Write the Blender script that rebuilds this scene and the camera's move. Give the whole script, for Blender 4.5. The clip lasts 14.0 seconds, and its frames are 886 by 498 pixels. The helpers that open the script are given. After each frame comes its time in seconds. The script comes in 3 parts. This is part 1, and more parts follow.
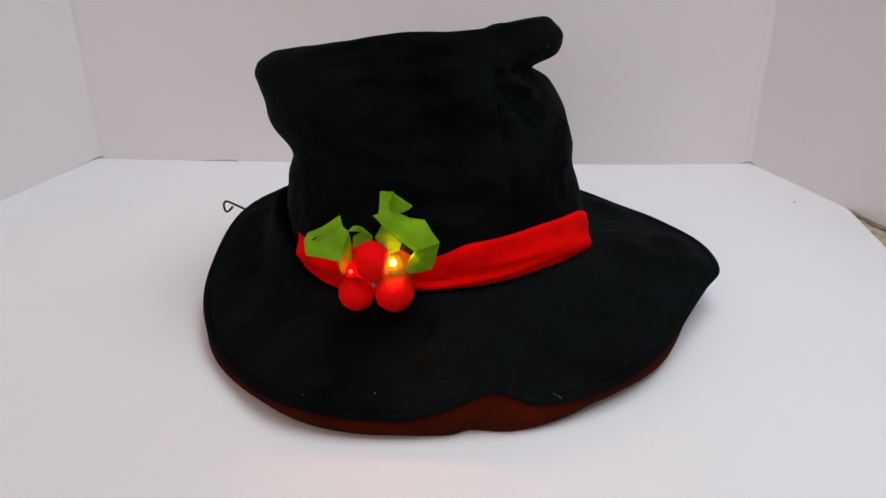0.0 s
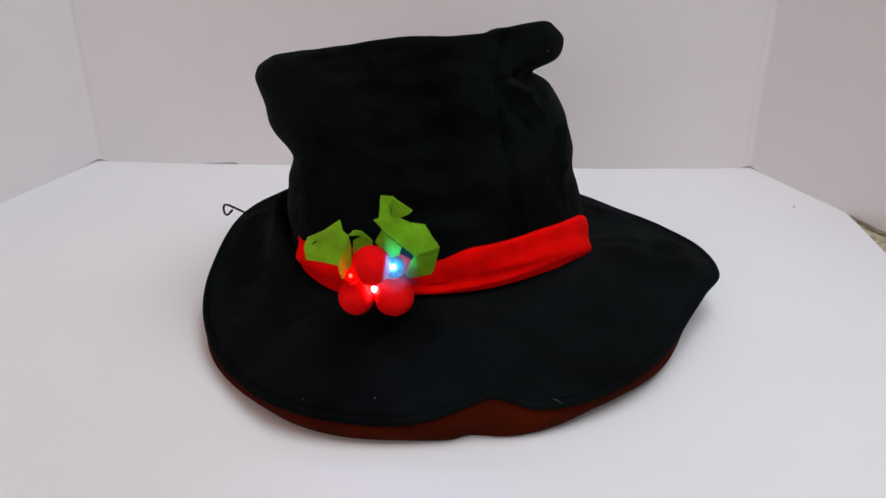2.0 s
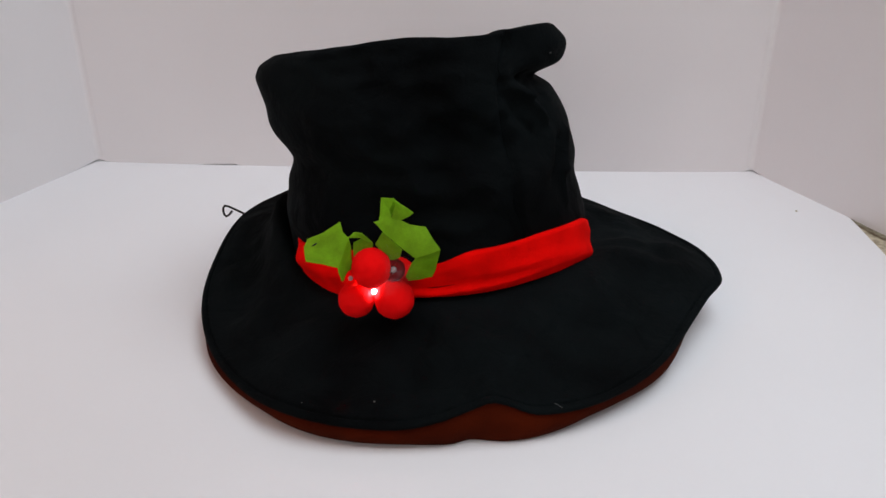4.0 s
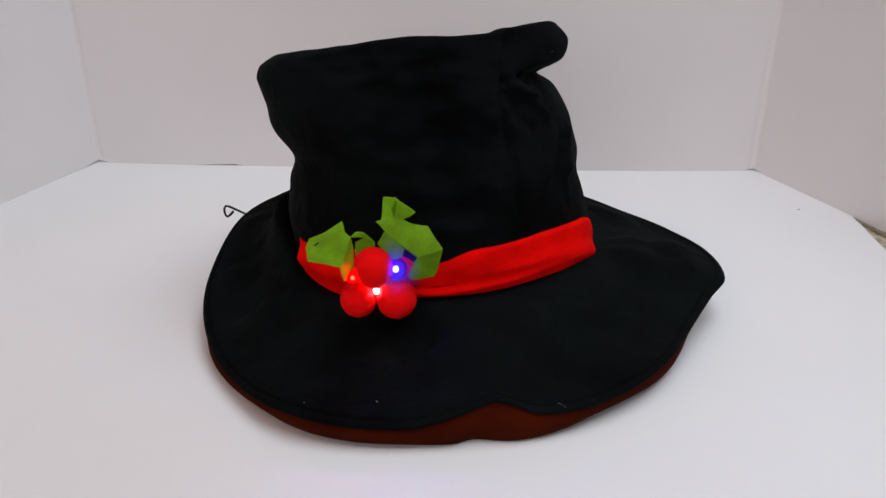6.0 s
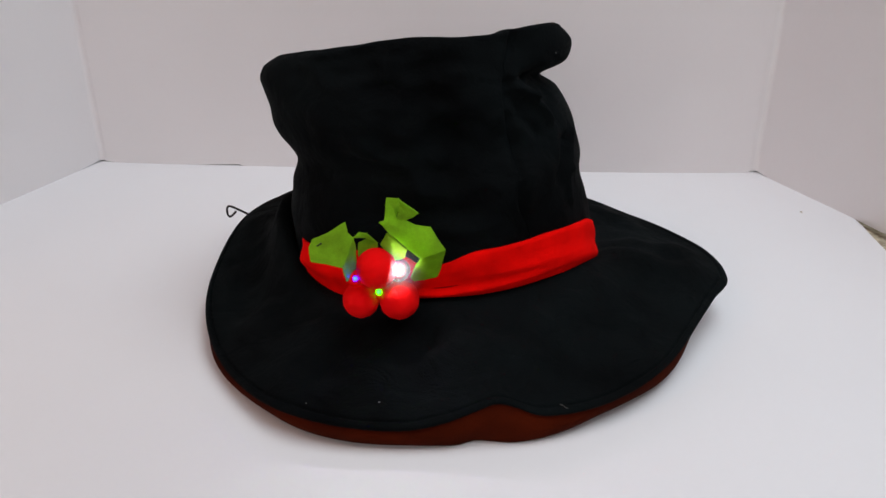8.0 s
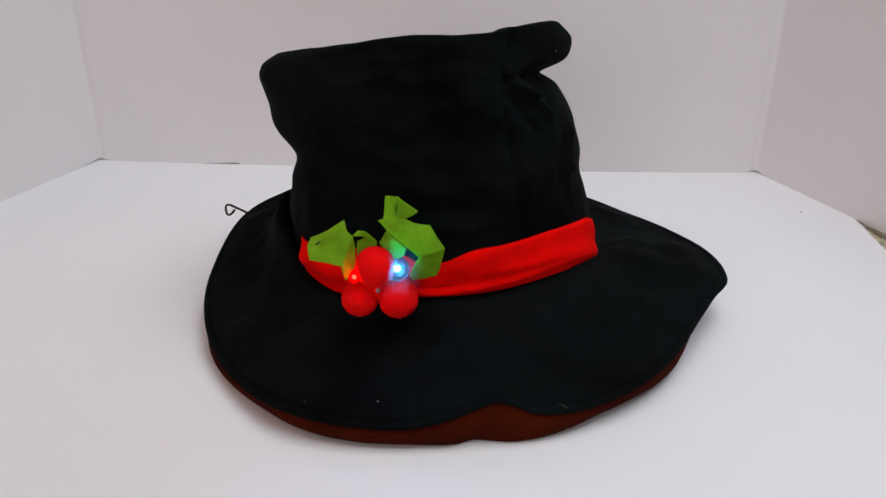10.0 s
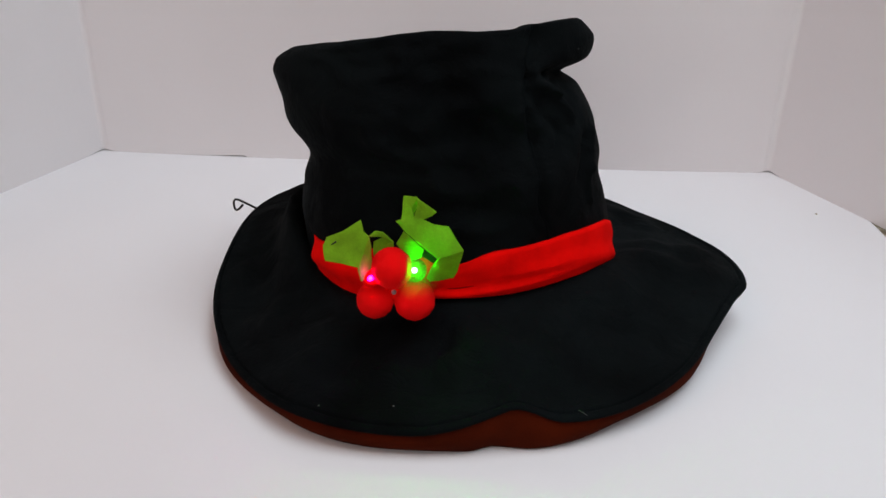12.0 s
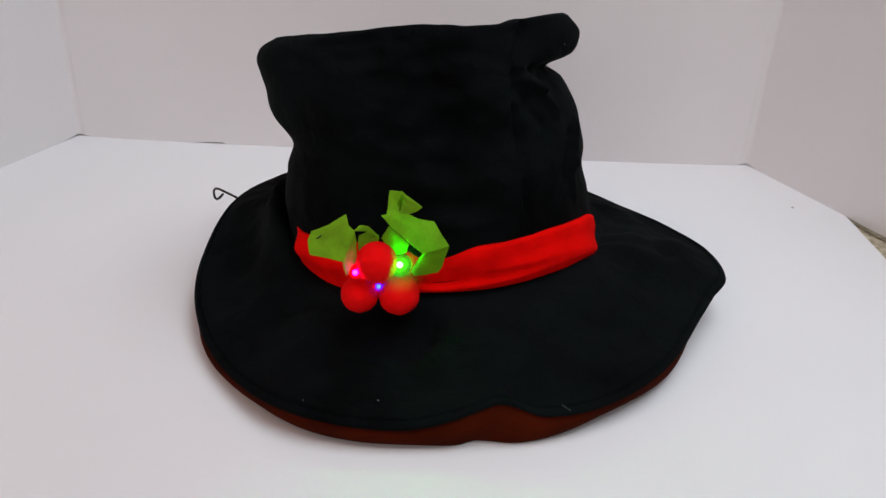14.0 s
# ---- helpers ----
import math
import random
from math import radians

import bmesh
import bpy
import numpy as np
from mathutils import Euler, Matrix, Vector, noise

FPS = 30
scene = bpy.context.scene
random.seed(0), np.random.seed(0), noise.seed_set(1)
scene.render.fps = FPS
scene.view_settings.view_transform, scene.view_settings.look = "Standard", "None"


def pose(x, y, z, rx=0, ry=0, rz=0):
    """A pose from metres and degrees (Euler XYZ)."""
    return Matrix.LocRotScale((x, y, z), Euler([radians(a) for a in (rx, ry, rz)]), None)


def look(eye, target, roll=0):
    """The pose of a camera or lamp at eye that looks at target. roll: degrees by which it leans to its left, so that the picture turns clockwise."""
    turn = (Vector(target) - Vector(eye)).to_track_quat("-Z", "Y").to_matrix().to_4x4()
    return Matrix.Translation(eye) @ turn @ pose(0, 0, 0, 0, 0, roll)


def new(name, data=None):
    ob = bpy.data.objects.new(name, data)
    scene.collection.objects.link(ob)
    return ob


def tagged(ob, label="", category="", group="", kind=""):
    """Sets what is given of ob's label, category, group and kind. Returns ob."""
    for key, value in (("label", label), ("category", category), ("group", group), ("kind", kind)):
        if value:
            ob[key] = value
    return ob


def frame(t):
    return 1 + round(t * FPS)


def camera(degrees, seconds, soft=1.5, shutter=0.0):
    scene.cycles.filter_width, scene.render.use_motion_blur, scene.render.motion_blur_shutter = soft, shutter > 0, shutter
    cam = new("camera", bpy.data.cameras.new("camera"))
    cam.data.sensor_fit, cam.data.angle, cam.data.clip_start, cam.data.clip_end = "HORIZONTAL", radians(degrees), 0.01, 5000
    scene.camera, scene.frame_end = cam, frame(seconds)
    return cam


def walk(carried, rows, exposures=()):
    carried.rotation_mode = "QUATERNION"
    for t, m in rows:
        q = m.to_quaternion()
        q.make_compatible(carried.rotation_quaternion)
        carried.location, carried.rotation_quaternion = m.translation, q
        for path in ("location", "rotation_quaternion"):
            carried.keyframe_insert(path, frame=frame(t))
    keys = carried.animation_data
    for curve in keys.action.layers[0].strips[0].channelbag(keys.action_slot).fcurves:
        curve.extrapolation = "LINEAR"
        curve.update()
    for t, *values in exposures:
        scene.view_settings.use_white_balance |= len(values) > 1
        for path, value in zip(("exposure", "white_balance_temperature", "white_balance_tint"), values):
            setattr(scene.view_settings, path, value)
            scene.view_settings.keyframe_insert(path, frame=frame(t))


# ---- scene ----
# ---------- camera ----------
cam = camera(55.18, 14.0)
PATH = [
    (0, (0.07, -0.92, 0.35), (-0.013, 0.863, -0.552), -0.7),
    (0.5, (0.07, -0.919, 0.351), (-0.014, 0.87, -0.539), -0.7),
    (1, (0.068, -0.918, 0.35), (-0.012, 0.87, -0.542), -0.4),
    (1.5, (0.069, -0.919, 0.35), (-0.013, 0.868, -0.545), -0.5),
    (2, (0.069, -0.919, 0.351), (-0.011, 0.867, -0.546), -0.5),
    (2.5, (0.069, -0.919, 0.351), (-0.012, 0.867, -0.544), -0.3),
    (3, (0.069, -0.918, 0.351), (-0.011, 0.869, -0.544), -0.2),
    (5.5, (0.067, -0.913, 0.347), (-0.013, 0.877, -0.542), -0.3),
    (6, (0.067, -0.914, 0.348), (-0.014, 0.874, -0.543), -0.4),
    (6.5, (0.068, -0.914, 0.348), (-0.016, 0.874, -0.544), -0.4),
    (7, (0.066, -0.915, 0.349), (-0.015, 0.873, -0.543), -0.3),
    (7.5, (0.066, -0.913, 0.348), (-0.017, 0.876, -0.543), -0.3),
    (8, (0.066, -0.914, 0.348), (-0.018, 0.875, -0.541), -0.2),
    (10.5, (0.066, -0.912, 0.346), (-0.015, 0.878, -0.543), 0.0),
    (11, (0.065, -0.911, 0.346), (-0.013, 0.878, -0.544), 0.1),
    (11.5, (0.061, -0.907, 0.345), (-0.017, 0.881, -0.547), 0.5),
    (12, (0.05, -0.899, 0.347), (-0.019, 0.881, -0.562), 0.9),
    (12.5, (0.043, -0.899, 0.349), (-0.002, 0.87, -0.582), 1.6),
    (13, (0.034, -0.904, 0.358), (0.029, 0.858, -0.589), 2.4),
    (13.5, (0.041, -0.899, 0.354), (0.051, 0.865, -0.589), 2.6),
    (14, (0.042, -0.896, 0.354), (0.038, 0.867, -0.59), 2.3),
]
walk(cam, [(t, look(eye, target, roll)) for t, eye, target, roll in PATH])

# ---------- light ----------
world = bpy.data.worlds.new("room_air")
scene.world = world
world.use_nodes = True
world.node_tree.nodes["Background"].inputs[0].default_value = (0.95, 0.88, 0.9, 1)
world.node_tree.nodes["Background"].inputs[1].default_value = 0.1
scene.view_settings.exposure = 0.0


def area_lamp(name, m, sx, sy, power, colour):
    data = bpy.data.lights.new(name, "AREA")
    data.shape, data.size, data.size_y, data.energy, data.color = "RECTANGLE", sx, sy, power, colour
    ob = new(name, data)
    ob.matrix_world = m
    return ob


# added fill from the front left, with no window behind it
area_lamp("front_fill", look((-0.5, -2.45, 0.9), (0.15, -0.2, 0.1)), 1.3, 1.0, 10.0, (1.0, 0.90, 0.89))
area_lamp("ceiling_light_cool", look((0.52, -0.52, 1.32), (0.52, -0.519, 0.0)), 0.9, 1.1, 13.8, (0.865, 0.93, 0.99))
# added orange fill to warm the left side, no known lamp
area_lamp("warm_fill", look((-0.95, -1.0, 1.32), (-0.95, -0.999, 0.0)), 0.9, 0.9, 3.4, (1.0, 0.44, 0.24))


# ---------- materials ----------
def material(name, colour, rough=0.9, vary=0.12, scale=40.0, bump=0.15, bump_scale=600.0, metal=0.0, sheen=0.0, dist=0.001, second=None, grain=0.35, gloss=0.25, rumple=0.0):
    """A procedural surface: colour varied at two scales, with fine relief."""
    m = bpy.data.materials.new(name)
    m.use_nodes = True
    n, l = m.node_tree.nodes, m.node_tree.links
    b = n["Principled BSDF"]
    b.inputs["Roughness"].default_value = rough
    b.inputs["Metallic"].default_value = metal
    b.inputs["Sheen Weight"].default_value = sheen
    b.inputs["Specular IOR Level"].default_value = gloss
    co = n.new("ShaderNodeTexCoord")
    big, fine = n.new("ShaderNodeTexNoise"), n.new("ShaderNodeTexNoise")
    big.inputs["Scale"].default_value, big.inputs["Detail"].default_value = scale, 5
    fine.inputs["Scale"].default_value, fine.inputs["Detail"].default_value = bump_scale, 3
    l.new(co.outputs["Object"], big.inputs["Vector"])
    l.new(co.outputs["Object"], fine.inputs["Vector"])
    ramp = n.new("ShaderNodeValToRGB")
    lo = second or tuple(c * (1 - vary) for c in colour)
    hi = tuple(min(1.0, c * (1 + vary)) for c in colour)
    ramp.color_ramp.elements[0].position, ramp.color_ramp.elements[0].color = 0.3, (*lo, 1)
    ramp.color_ramp.elements[1].position, ramp.color_ramp.elements[1].color = 0.7, (*hi, 1)
    l.new(big.outputs["Fac"], ramp.inputs["Fac"])
    mix = n.new("ShaderNodeMix")
    mix.data_type, mix.blend_type = "RGBA", "MULTIPLY"
    mix.inputs["Factor"].default_value = grain
    l.new(ramp.outputs["Color"], mix.inputs["A"])
    l.new(fine.outputs["Color"], mix.inputs["B"])
    grey = n.new("ShaderNodeRGBToBW")
    l.new(fine.outputs["Color"], grey.inputs["Color"])
    l.new(grey.outputs["Val"], mix.inputs["B"])
    l.new(mix.outputs["Result"], b.inputs["Base Color"])
    bp = n.new("ShaderNodeBump")
    bp.inputs["Strength"].default_value, bp.inputs["Distance"].default_value = bump, dist
    l.new(fine.outputs["Fac"], bp.inputs["Height"])
    l.new(bp.outputs["Normal"], b.inputs["Normal"])
    if rumple:
        soft, wide = n.new("ShaderNodeBump"), n.new("ShaderNodeTexNoise")
        wide.inputs["Scale"].default_value, wide.inputs["Detail"].default_value, wide.inputs["Distortion"].default_value = 38, 4, 0.6
        soft.inputs["Strength"].default_value, soft.inputs["Distance"].default_value = rumple, 0.006
        l.new(co.outputs["Object"], wide.inputs["Vector"])
        l.new(wide.outputs["Fac"], soft.inputs["Height"])
        l.new(soft.outputs["Normal"], bp.inputs["Normal"])
    return m


BLACK_FELT = material("black_felt", (0.0033, 0.0052, 0.0058), 0.85, 0.3, 14, 0.6, 900, gloss=0.05, sheen=0.002, second=(0.0003, 0.0005, 0.0008), rumple=1.0)
LINING = material("rust_lining", (0.056, 0.0062, 0.0009), 0.95, 0.3, 30, 0.3, 700, gloss=0.05)
RED_FELT = material("red_felt", (0.92, 0.002, 0.001), 0.95, 0.10, 60, 0.4, 900, gloss=0.05, grain=0.2, rumple=0.35)
BERRY_RED = material("berry_red_wool", (0.98, 0.005, 0.006), 0.95, 0.05, 120, 0.7, 1500, gloss=0.04, grain=0.05)
soft_wool = BERRY_RED.node_tree.nodes["Principled BSDF"]
soft_wool.inputs["Subsurface Weight"].default_value = 0.35
soft_wool.inputs["Subsurface Radius"].default_value = (1.0, 0.4, 0.4)
soft_wool.inputs["Subsurface Scale"].default_value = 0.004
LEAF_GREEN = material("leaf_felt", (0.37, 0.72, 0.022), 0.7, 0.20, 90, 0.5, 1200, gloss=0.2)


def let_light_through(m, share):
    """Thin felt: part of the light that falls on one side shows on the other."""
    n, l = m.node_tree.nodes, m.node_tree.links
    b, out = n["Principled BSDF"], n["Material Output"]
    thin, mix = n.new("ShaderNodeBsdfTranslucent"), n.new("ShaderNodeMixShader")
    l.new(b.inputs["Base Color"].links[0].from_socket, thin.inputs["Color"])
    mix.inputs[0].default_value = share
    l.new(b.outputs[0], mix.inputs[1])
    l.new(thin.outputs[0], mix.inputs[2])
    l.new(mix.outputs[0], out.inputs["Surface"])


let_light_through(LEAF_GREEN, 0.55)


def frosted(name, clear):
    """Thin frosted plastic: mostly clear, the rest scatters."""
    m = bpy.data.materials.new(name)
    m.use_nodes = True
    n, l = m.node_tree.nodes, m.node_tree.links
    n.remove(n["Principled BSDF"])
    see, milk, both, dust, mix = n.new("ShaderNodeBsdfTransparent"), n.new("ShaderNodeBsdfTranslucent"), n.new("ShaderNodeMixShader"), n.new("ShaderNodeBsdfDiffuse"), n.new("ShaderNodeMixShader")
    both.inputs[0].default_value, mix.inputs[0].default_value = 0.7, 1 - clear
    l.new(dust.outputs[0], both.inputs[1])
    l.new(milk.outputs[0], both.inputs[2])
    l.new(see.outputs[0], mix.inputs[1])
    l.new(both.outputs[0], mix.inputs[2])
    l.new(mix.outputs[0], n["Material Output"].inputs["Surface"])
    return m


# second material: glare halo of the bright bulb, put into an added scattering disc
LENS, HALO = frosted("frosted_lens", 0.6), frosted("halo_scatter", 0.965)


def halo_fades(m, reach, most):
    """Halo made by scatter: densest in a disc's middle, clear plastic at its rim."""
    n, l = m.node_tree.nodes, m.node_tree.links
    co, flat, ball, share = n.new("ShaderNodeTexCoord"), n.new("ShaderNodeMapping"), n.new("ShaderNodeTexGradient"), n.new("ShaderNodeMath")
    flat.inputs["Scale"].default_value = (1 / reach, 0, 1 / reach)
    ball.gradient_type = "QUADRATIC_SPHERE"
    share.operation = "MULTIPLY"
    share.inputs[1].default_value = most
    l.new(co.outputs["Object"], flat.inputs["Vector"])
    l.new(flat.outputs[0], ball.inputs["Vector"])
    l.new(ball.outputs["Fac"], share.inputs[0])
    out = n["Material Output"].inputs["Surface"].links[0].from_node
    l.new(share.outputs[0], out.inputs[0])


halo_fades(HALO, 0.021, 0.065)
WIRE = material("black_wire", (0.012, 0.010, 0.010), 0.45, 0.2, 200, 0.1, 900)
BOARD = material("white_board", (0.78, 0.758, 0.765), 0.75, 0.02, 5, 0.03, 300, grain=0.02)


def paper_streaks(m, strength):
    """Faint level waves of corrugated card below the paper."""
    n, l = m.node_tree.nodes, m.node_tree.links
    co, squeeze, wavy, bp = n.new("ShaderNodeTexCoord"), n.new("ShaderNodeMapping"), n.new("ShaderNodeTexNoise"), n.new("ShaderNodeBump")
    squeeze.inputs["Scale"].default_value = (2.5, 2.5, 75)
    wavy.inputs["Scale"].default_value, wavy.inputs["Detail"].default_value = 1.0, 3
    bp.inputs["Strength"].default_value, bp.inputs["Distance"].default_value = strength, 0.002
    l.new(co.outputs["Object"], squeeze.inputs["Vector"])
    l.new(squeeze.outputs[0], wavy.inputs["Vector"])
    l.new(wavy.outputs["Fac"], bp.inputs["Height"])
    fine = n["Principled BSDF"].inputs["Normal"].links[0].from_node
    l.new(bp.outputs["Normal"], fine.inputs["Normal"])


paper_streaks(BOARD, 0.12)
SHEET = material("white_sheet", (0.83, 0.835, 0.86), 0.6, 0.015, 4, 0.02, 300, grain=0.02)
STONE = material("speckled_counter", (0.62, 0.56, 0.42), 0.4, 0.3, 160, 0.05, 500, second=(0.30, 0.24, 0.16))
PAINT = material("room_paint", (0.72, 0.70, 0.67), 0.9, 0.05, 3, 0.1, 80)
FLOOR = material("room_floor", (0.30, 0.24, 0.18), 0.6, 0.3, 8, 0.1, 60)
DARK = material("collar_dark_red", (0.16, 0.002, 0.002), 0.9, 0.1, 80, 0.1, 500, gloss=0.05)


def glowing(name, colour, power):
    m = bpy.data.materials.new(name)
    m.use_nodes = True
    b = m.node_tree.nodes["Principled BSDF"]
    b.inputs["Base Color"].default_value = (*colour, 1)
    b.inputs["Emission Color"].default_value = (*colour, 1)
    b.inputs["Emission Strength"].default_value = power
    m.cycles.emission_sampling = "FRONT"
    return m


UNLIT = material("unlit_bulb", (0.45, 0.42, 0.42), 0.3, 0.05, 50, 0.02, 400)


def light_set(power, pure):
    """The materials of a bulb's eight sides; pure: how little of the other colours each gives off."""
    hues = {"W": (1.0, 0.86, 0.95), "Y": (1.0, 0.42, 0.003), "R": (1.0, 0.004, 0.002), "M": (1.0, 0.003, 0.75), "B": (0.002, 0.006, 1.0), "C": (0.003, 0.42, 1.0), "G": (0.002, 1.0, 0.004)}
    names = {"W": "white", "Y": "yellow", "R": "red", "M": "magenta", "B": "blue", "C": "cyan", "G": "green"}
    made = {c: glowing(names[c] + "_glow", tuple(q * pure if q < 0.05 else q for q in hues[c]), power) for c in hues}
    made["O"] = UNLIT
    return made


BRIGHT, FAINT = light_set(1900.0, 0.6), light_set(700.0, 0.12)
WHEEL = "OYRMBCGW"  # the eight states of a bulb, one every 45 degrees


# ---------- building helpers ----------
def part(name, bm, mat, parent=None, label="", smooth=True):
    me = bpy.data.meshes.new(name)
    bmesh.ops.recalc_face_normals(bm, faces=bm.faces)
    bm.to_mesh(me)
    bm.free()
    for mm in (mat if isinstance(mat, (list, tuple)) else [mat]):
        me.materials.append(mm)
    if smooth:
        for p in me.polygons:
            p.use_smooth = True
    ob = new(name, me)
    ob.parent = parent
    if label:
        tagged(ob, label)
    return ob


def thing(name, x, y, z):
    ob = new(name)
    ob.location = (x, y, z)
    ob.empty_display_size = 0.02
    return ob


def box(bm, x0, x1, y0, y1, z0, z1, bevel=0.0):
    v = [bm.verts.new((x, y, z)) for x in (x0, x1) for y in (y0, y1) for z in (z0, z1)]
    made = [bm.faces.new([v[i] for i in f]) for f in ((0, 1, 3, 2), (4, 6, 7, 5), (0, 4, 5, 1), (2, 3, 7, 6), (0, 2, 6, 4), (1, 5, 7, 3))]
    if bevel:
        edges = {e for f in made for e in f.edges}
        bmesh.ops.bevel(bm, geom=list(edges), offset=bevel, segments=2, affect="EDGES")
    return bm


def prism(bm, outline, z0, z1):
    """An upright prism on a plan outline."""
    lo = [bm.verts.new((x, y, z0)) for x, y in outline]
    hi = [bm.verts.new((x, y, z1)) for x, y in outline]
    bm.faces.new(lo[::-1])
    bm.faces.new(hi)
    n = len(outline)
    for i in range(n):
        bm.faces.new((lo[i], lo[(i + 1) % n], hi[(i + 1) % n], hi[i]))
    return bm


def grid_skin(bm, rows, closed=True):
    """Quads between rows of points."""
    vs = [[bm.verts.new(p) for p in r] for r in rows]
    n = len(vs[0])
    for a, b in zip(vs, vs[1:]):
        for i in range(n if closed else n - 1):
            j = (i + 1) % n
            bm.faces.new((a[i], a[j], b[j], b[i]))
    return vs


def tube(bm, points, radius, sides=8):
    points = [Vector(p) for p in points]
    rows = []
    up = Vector((0, 0, 1))
    for i, p in enumerate(points):
        d = (points[min(i + 1, len(points) - 1)] - points[max(i - 1, 0)]).normalized()
        a = d.cross(up)
        if a.length < 0.2:
            a = d.cross(Vector((0, 1, 0)))
        a.normalize()
        b = d.cross(a)
        rows.append([p + radius * (math.cos(k * math.tau / sides) * a + math.sin(k * math.tau / sides) * b) for k in range(sides)])
    vs = grid_skin(bm, rows)
    bm.faces.new(vs[0][::-1])
    bm.faces.new(vs[-1])
    return bm


def spline(table, t):
    """A smooth curve through a few stations (t, value)."""
    n = len(table)
    k = 0
    while k < n - 2 and t > table[k + 1][0]:
        k += 1
    (t1, p1), (t2, p2) = table[k], table[k + 1]
    t0, p0 = table[k - 1] if k else (2 * t1 - t2, p1)
    t3, p3 = table[k + 2] if k + 2 < n else (2 * t2 - t1, p2)
    u = min(1.0, max(0.0, (t - t1) / (t2 - t1)))
    m1 = (p2 - p0) / (t2 - t0) * (t2 - t1)
    m2 = (p3 - p1) / (t3 - t1) * (t2 - t1)
    return (2 * u ** 3 - 3 * u ** 2 + 1) * p1 + (u ** 3 - 2 * u ** 2 + u) * m1 + (3 * u ** 2 - 2 * u ** 3) * p2 + (u ** 3 - u ** 2) * m2


def around(table, deg):
    """The same round a full turn; stations in degrees from -180 up."""
    d = (deg + 180) % 360 - 180
    full = [(a - 360, v) for a, v in table[-2:]] + list(table) + [(a + 360, v) for a, v in table[:2]]
    return spline(full, d)


def bell(x, mid, width):
    return math.exp(-((x - mid) / width) ** 2)


# ---------- the room ----------
def slab(name, x0, x1, y0, y1, z0, z1, mat, label, kind="structure", cat=""):
    return tagged(part(name, box(bmesh.new(), x0, x1, y0, y1, z0, z1), mat, None, "", False), label, cat, kind=kind)


slab("floor", -2.6, 2.6, -3.2, 2.2, -1.0, -0.9, FLOOR, "brown room floor below the counter")
slab("ceiling", -2.6, 2.6, -3.2, 2.2, 1.38, 1.5, PAINT, "plain white room ceiling")
slab("wall_north", -2.6, 2.6, 2.2, 2.3, -0.9, 1.38, PAINT, "plain light room wall")
slab("wall_south", -2.6, 2.6, -3.3, -3.2, -0.9, 1.38, PAINT, "plain light room wall")
slab("wall_west", -2.7, -2.6, -3.2, 2.2, -0.9, 1.38, PAINT, "plain light room wall")
slab("wall_east", 2.6, 2.7, -3.2, 2.2, -0.9, 1.38, PAINT, "plain light room wall")


def counter():
    root = tagged(thing("counter", 0, -0.5, -0.9), "beige speckled stone counter on a plain base", "counter")
    part("base", box(bmesh.new(), -1.2, 1.2, -0.75, 1.0, 0, 0.852), PAINT, root, "plain light base", False)
    part("countertop", box(bmesh.new(), -1.25, 1.25, -0.8, 1.05, 0.854, 0.894, 0.004), STONE, root, "beige speckled stone top", False)


counter()

# ---------- white photo corner: sheet and board ----------
LEFT_END, RIGHT_END = (-0.561, -0.45), (0.560, -0.385)


def white_sheet():
    outline = [(-0.390, 0.006), (0.386, 0.006), (0.4378, -0.1312), (0.4386, -0.150), (0.4385, -0.17), (0.439, -0.20), (0.439, -0.30), (0.44, -0.95), (-0.60, -0.95), (-0.585, -0.49)]
    bm = prism(bmesh.new(), outline, -0.0055, 0.0)
    tagged(part("base_sheet", bm, SHEET, None, "", False), "large flat white board sheet lying on the counter", "sheet")


white_sheet()


